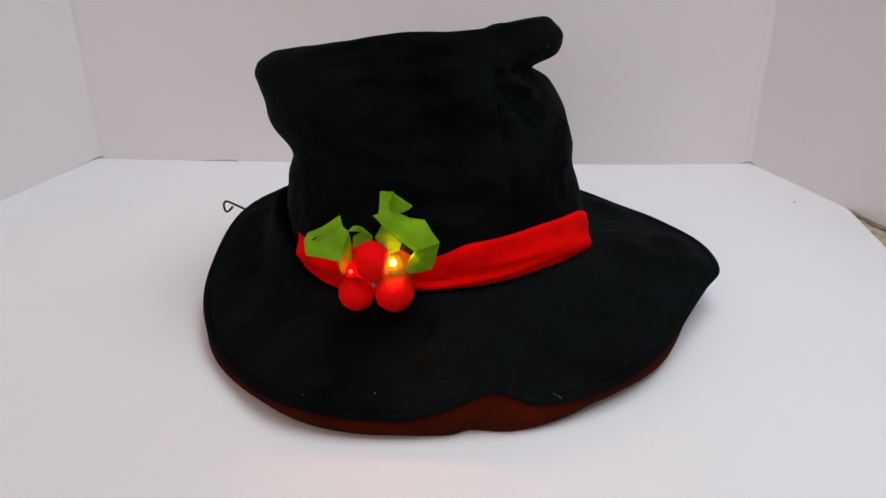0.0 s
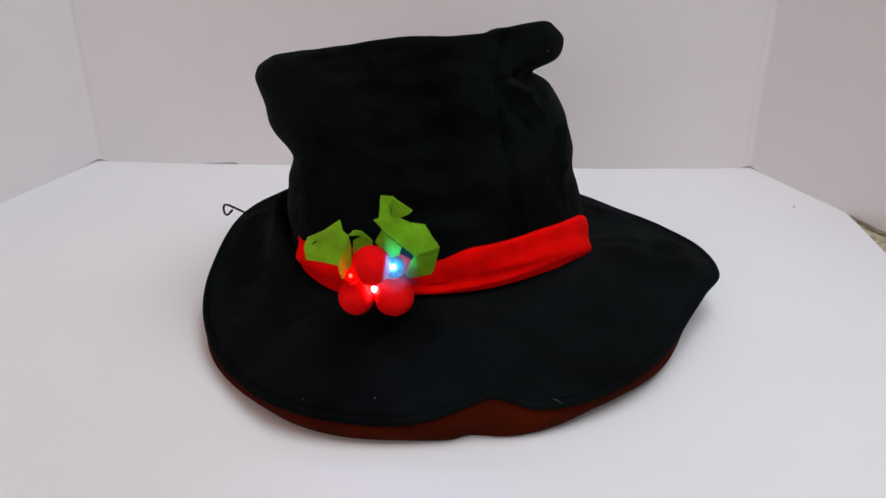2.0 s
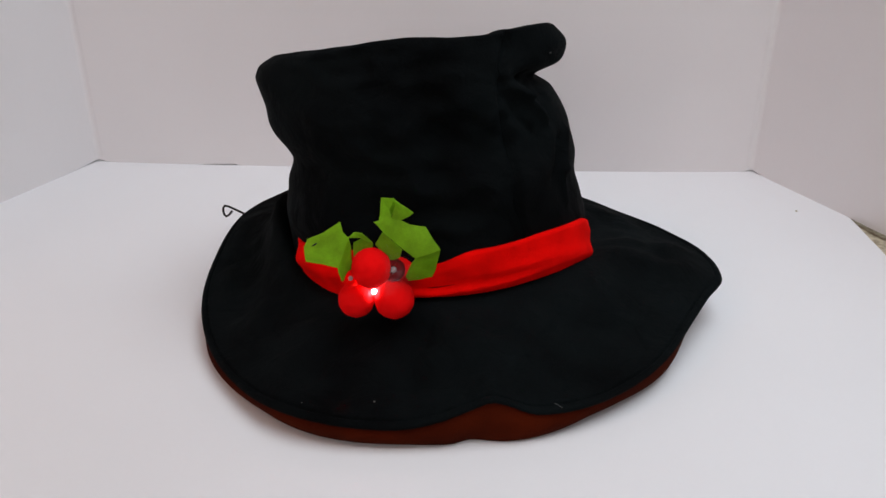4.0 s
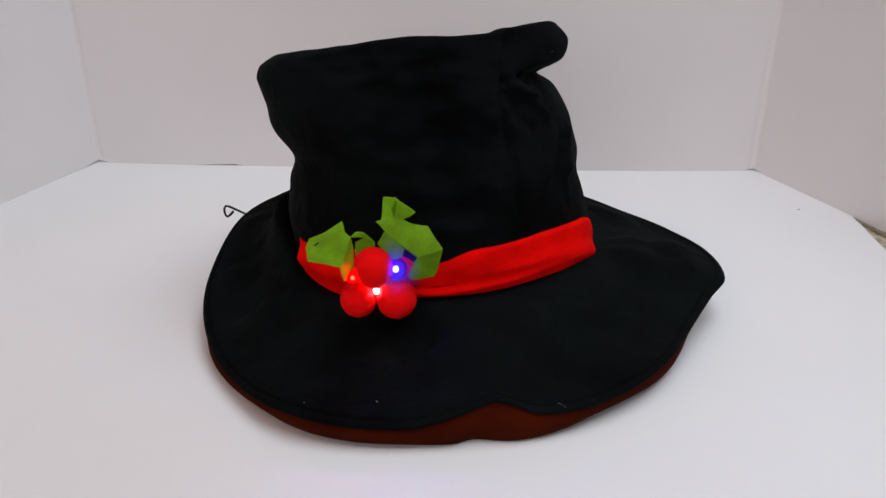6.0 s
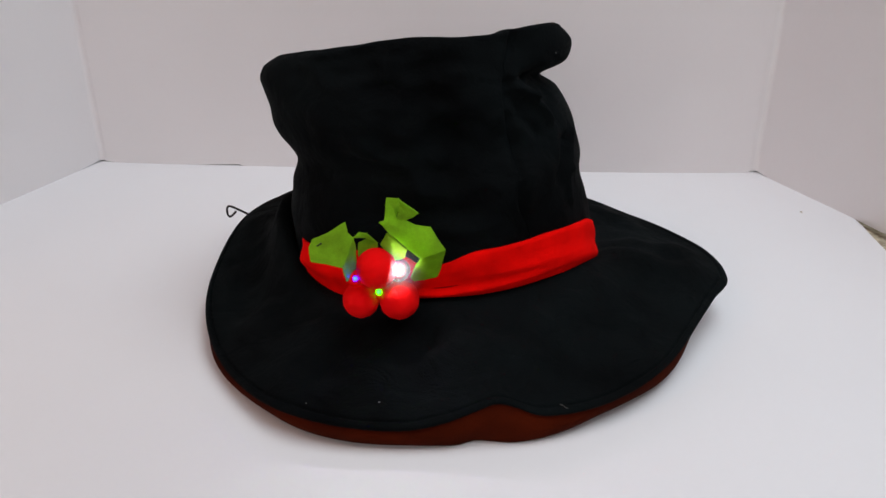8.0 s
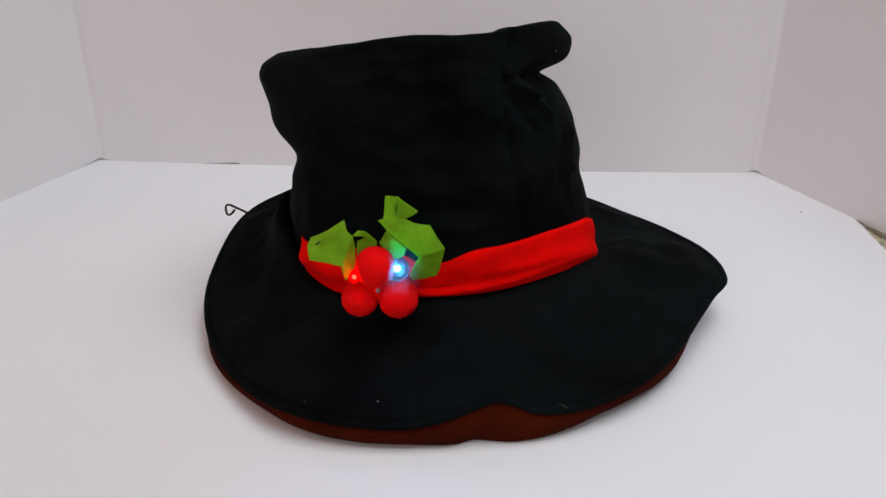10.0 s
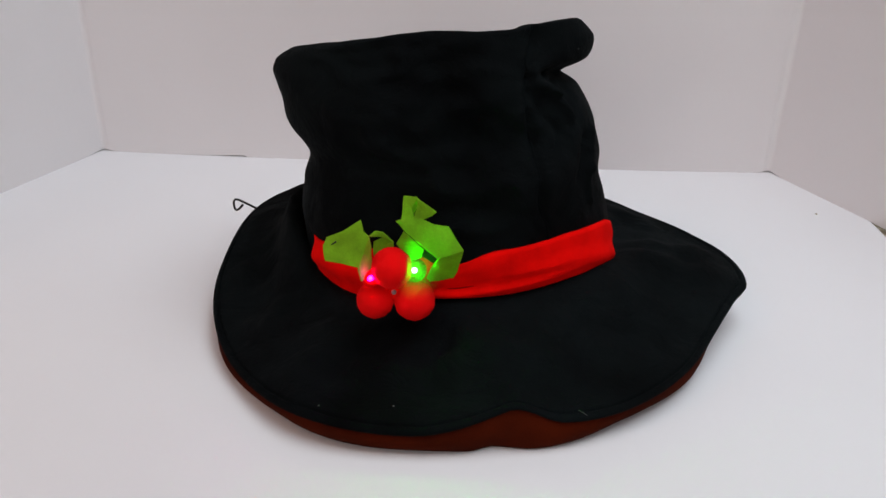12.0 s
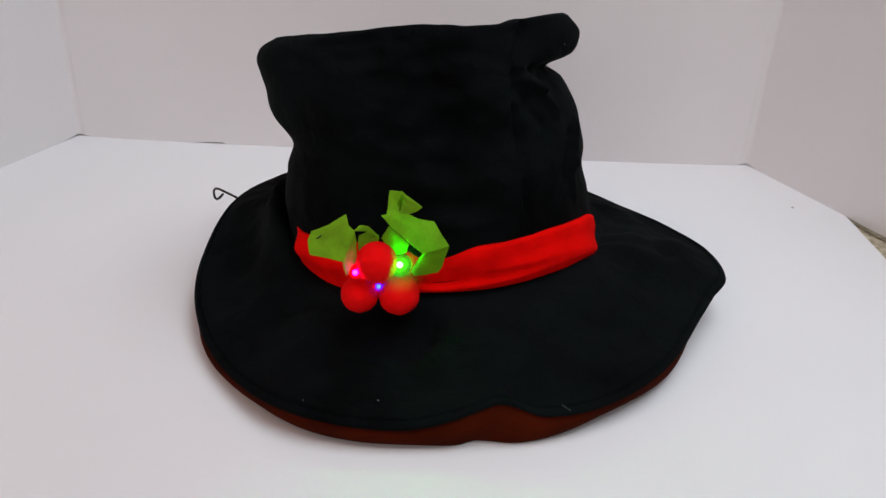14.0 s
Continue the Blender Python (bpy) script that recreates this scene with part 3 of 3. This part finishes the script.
def bulb(u, v, w, k, lights):
    """A small bulb: a hub with eight rounded coloured lenses, which turns behind the opening of a dark collar so that one stands out."""
    reach, lens, face = 0.0075 * k, 0.0022 * k, 0.0076 * k
    N = 40
    bm = bmesh.new()
    # added collar, hides the other lenses; from the opening's inner lip outwards and back
    lathe = [(r * k / 1000, d * k / 1000) for r, d in ((2.25, 7.2), (2.3, 7.6), (4.2, 7.65), (5.9, 7.62), (7.4, 6.7), (8.9, 4.6), (9.8, 2.4), (9.8, -4.0), (5.0, -9.9))]
    rows = [[Vector((r * math.cos(i * math.tau / N), -d, r * math.sin(i * math.tau / N))) for i in range(N)] for r, d in lathe]
    vs = grid_skin(bm, rows)
    bm.faces.new(vs[-1])
    socket = part("mask_collar", bm, DARK if lights is BRIGHT else RED_FELT, hat, "added red collar that hides the other lenses of a bulb")
    socket.matrix_basis = HOLLY @ Matrix.Translation((u / 1000, -w / 1000 + face, v / 1000))
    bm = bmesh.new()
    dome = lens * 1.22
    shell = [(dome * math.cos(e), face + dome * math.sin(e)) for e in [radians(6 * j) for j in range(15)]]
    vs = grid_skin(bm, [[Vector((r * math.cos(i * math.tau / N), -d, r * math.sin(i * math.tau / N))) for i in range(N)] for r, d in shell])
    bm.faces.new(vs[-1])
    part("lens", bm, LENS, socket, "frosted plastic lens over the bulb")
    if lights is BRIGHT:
        # added disc, no part of the hat: it scatters a glare halo
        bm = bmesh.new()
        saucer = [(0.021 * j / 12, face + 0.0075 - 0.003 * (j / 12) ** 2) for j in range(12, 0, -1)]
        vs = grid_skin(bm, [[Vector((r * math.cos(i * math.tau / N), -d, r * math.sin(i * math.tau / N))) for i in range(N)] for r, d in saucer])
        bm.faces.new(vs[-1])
        part("halo_disc", bm, HALO, socket, "added clear disc that scatters a halo round the bulb")
    bm = bmesh.new()
    bmesh.ops.create_uvsphere(bm, u_segments=24, v_segments=12, radius=reach * 0.8)
    for f in bm.faces:
        f.material_index = 8
    for side in range(8):
        az = radians(45 * side - 90)
        made = bmesh.ops.create_uvsphere(bm, u_segments=14, v_segments=10, radius=lens, matrix=Matrix.Translation((reach * math.cos(az), reach * math.sin(az), 0)))
        for f in {f for q in made["verts"] for f in q.link_faces}:
            # only the outer cap glows
            c = f.calc_center_median()
            f.material_index = side if c.x * math.cos(az) + c.y * math.sin(az) > reach - lens * 0.25 else 8
    return part("colour_bulb", bm, [lights[c] for c in WHEEL] + [DARK], socket, "small bulb that changes colour")


BULB_SIDE = bulb(14.6, -1.5, 2.0, 0.8, BRIGHT)
BULB_LEFT = bulb(-13.8, -6.0, 1.0, 0.6, FAINT)
BULB_LOW = bulb(1.2, -15.6, -7.0, 0.65, FAINT)


def hook():
    bm = bmesh.new()
    pts = [(-.118, .0120), (-.1468, .0277), (-.1553, .0321), (-.1625, .0357), (-.1655, .0360), (-.1672, .0336), (-.1674, .0300), (-.1668, .0268), (-.1652, .0253), (-.1635, .0262), (-.1615, .0280), (-.1591, .0309)]
    tube(bm, [(x - HX, -0.205 - HY, z) for x, z in pts], 0.0011, 8)
    part("wire_hook", bm, WIRE, hat, "thin black wire with a bent loop")


hook()


def crumb(x, y, z, r, mat, parent=None, label="", name="crumb"):
    bm = bmesh.new()
    bmesh.ops.create_icosphere(bm, subdivisions=2, radius=r)
    for q in bm.verts:
        q.co *= 1 + 0.3 * noise.noise(q.co / r)
        q.co.z *= 0.5
    ob = part(name, bm, mat, parent, label)
    ob.location = (x, y, z)
    return ob


LINT = material("white_lint", (0.28, 0.28, 0.27), 0.9, 0.1, 300, 0.1, 900)
for x, y, z, r in ((0.0046, -0.4776, 0.0218, 0.0006), (-0.0414, -0.4811, 0.0223, 0.0004), (0.1166, -0.3266, 0.2091, 0.0007)):
    crumb(x - HX, y - HY, z, r, LINT, hat, "speck of white lint", "lint")
bm = bmesh.new()
tube(bm, [(0.119 - HX + 0.0012 * i, -0.4748 - HY - 0.0011 * i, 0.0216 + 0.0003 * math.sin(i)) for i in range(5)], 0.00012, 5)
part("lint", bm, LINT, hat, "short white lint hair")
tagged(crumb(0.3901, -0.1169, 0.0006, 0.0012, STONE), "tiny beige crumb on the white sheet", "crumb")


# states of the three bulbs, every tenth of a second
SIDE = ("YOCOOMOOYY" "OCCOMMOYYO" "CCOMMOYYOC" "COMMOYYOCC" "OMMOYYOWWW" "WWWWWWCCCB" "BBBWWYYYRR"
        "RRRRRRYYWW" "WWWWCCBBRR" "YYWWWWCCCC" "CCCCBBBBRR" "OGGOBBORRO" "GGOBBBRROG" "GOBBOOROGG" "G")
LEFT = ("ROCBORWORM" "BCBBWBRRRR" "RRRRRMCCBB" "BBRRROCCBB" "ORRRMCCBOR" "RRBBBBBBRR" "RRRRRMMWCC"
        "BBBBRRGGOB" "BORRROBBCC" "ORRGGOBBOR" "RROOBBOROC" "COMRORRRCO" "MMORROCBMM" "RRRRCCOOOM" "M")
LOW = ("OWWOWWWWBB" "BBWWWYWWWW" "WWWWWWBBWW" "WWWWWBBWWW" "WWWBBWWWWW" "WWWWWYWWWW" "WWWWWWBBBW"
       "WOGGWBBWWO" "GGWWWOBBWW" "WWOWWWBBOO" "OOOOWWOWWW" "WYOWOWWWWY" "OWBWWOWYWW" "OWWWWWWWBB" "B")


def turning(states):
    """Rows for walk(): the bulb stands with one side out, then turns to the next within a tenth of a second."""
    rows, angle = [(0.0, -45 * WHEEL.index(states[0]))], -45 * WHEEL.index(states[0])
    for i in range(1, len(states)):
        goal = -45 * WHEEL.index(states[i])
        turn = (goal - angle + 180) % 360 - 180
        t = (i - 1) / 10
        if turn == 0:
            rows.append((t + 0.1, angle))
            continue
        for k in (1, 2, 3):
            rows.append((t + k / 30, angle + turn * k / 3))
        angle += turn
    return [(t, pose(0, 0, 0, 0, 0, a)) for t, a in rows]


def motions():
    walk(BULB_SIDE, turning(SIDE))
    walk(BULB_LEFT, turning(LEFT))
    walk(BULB_LOW, turning(LOW))


motions()
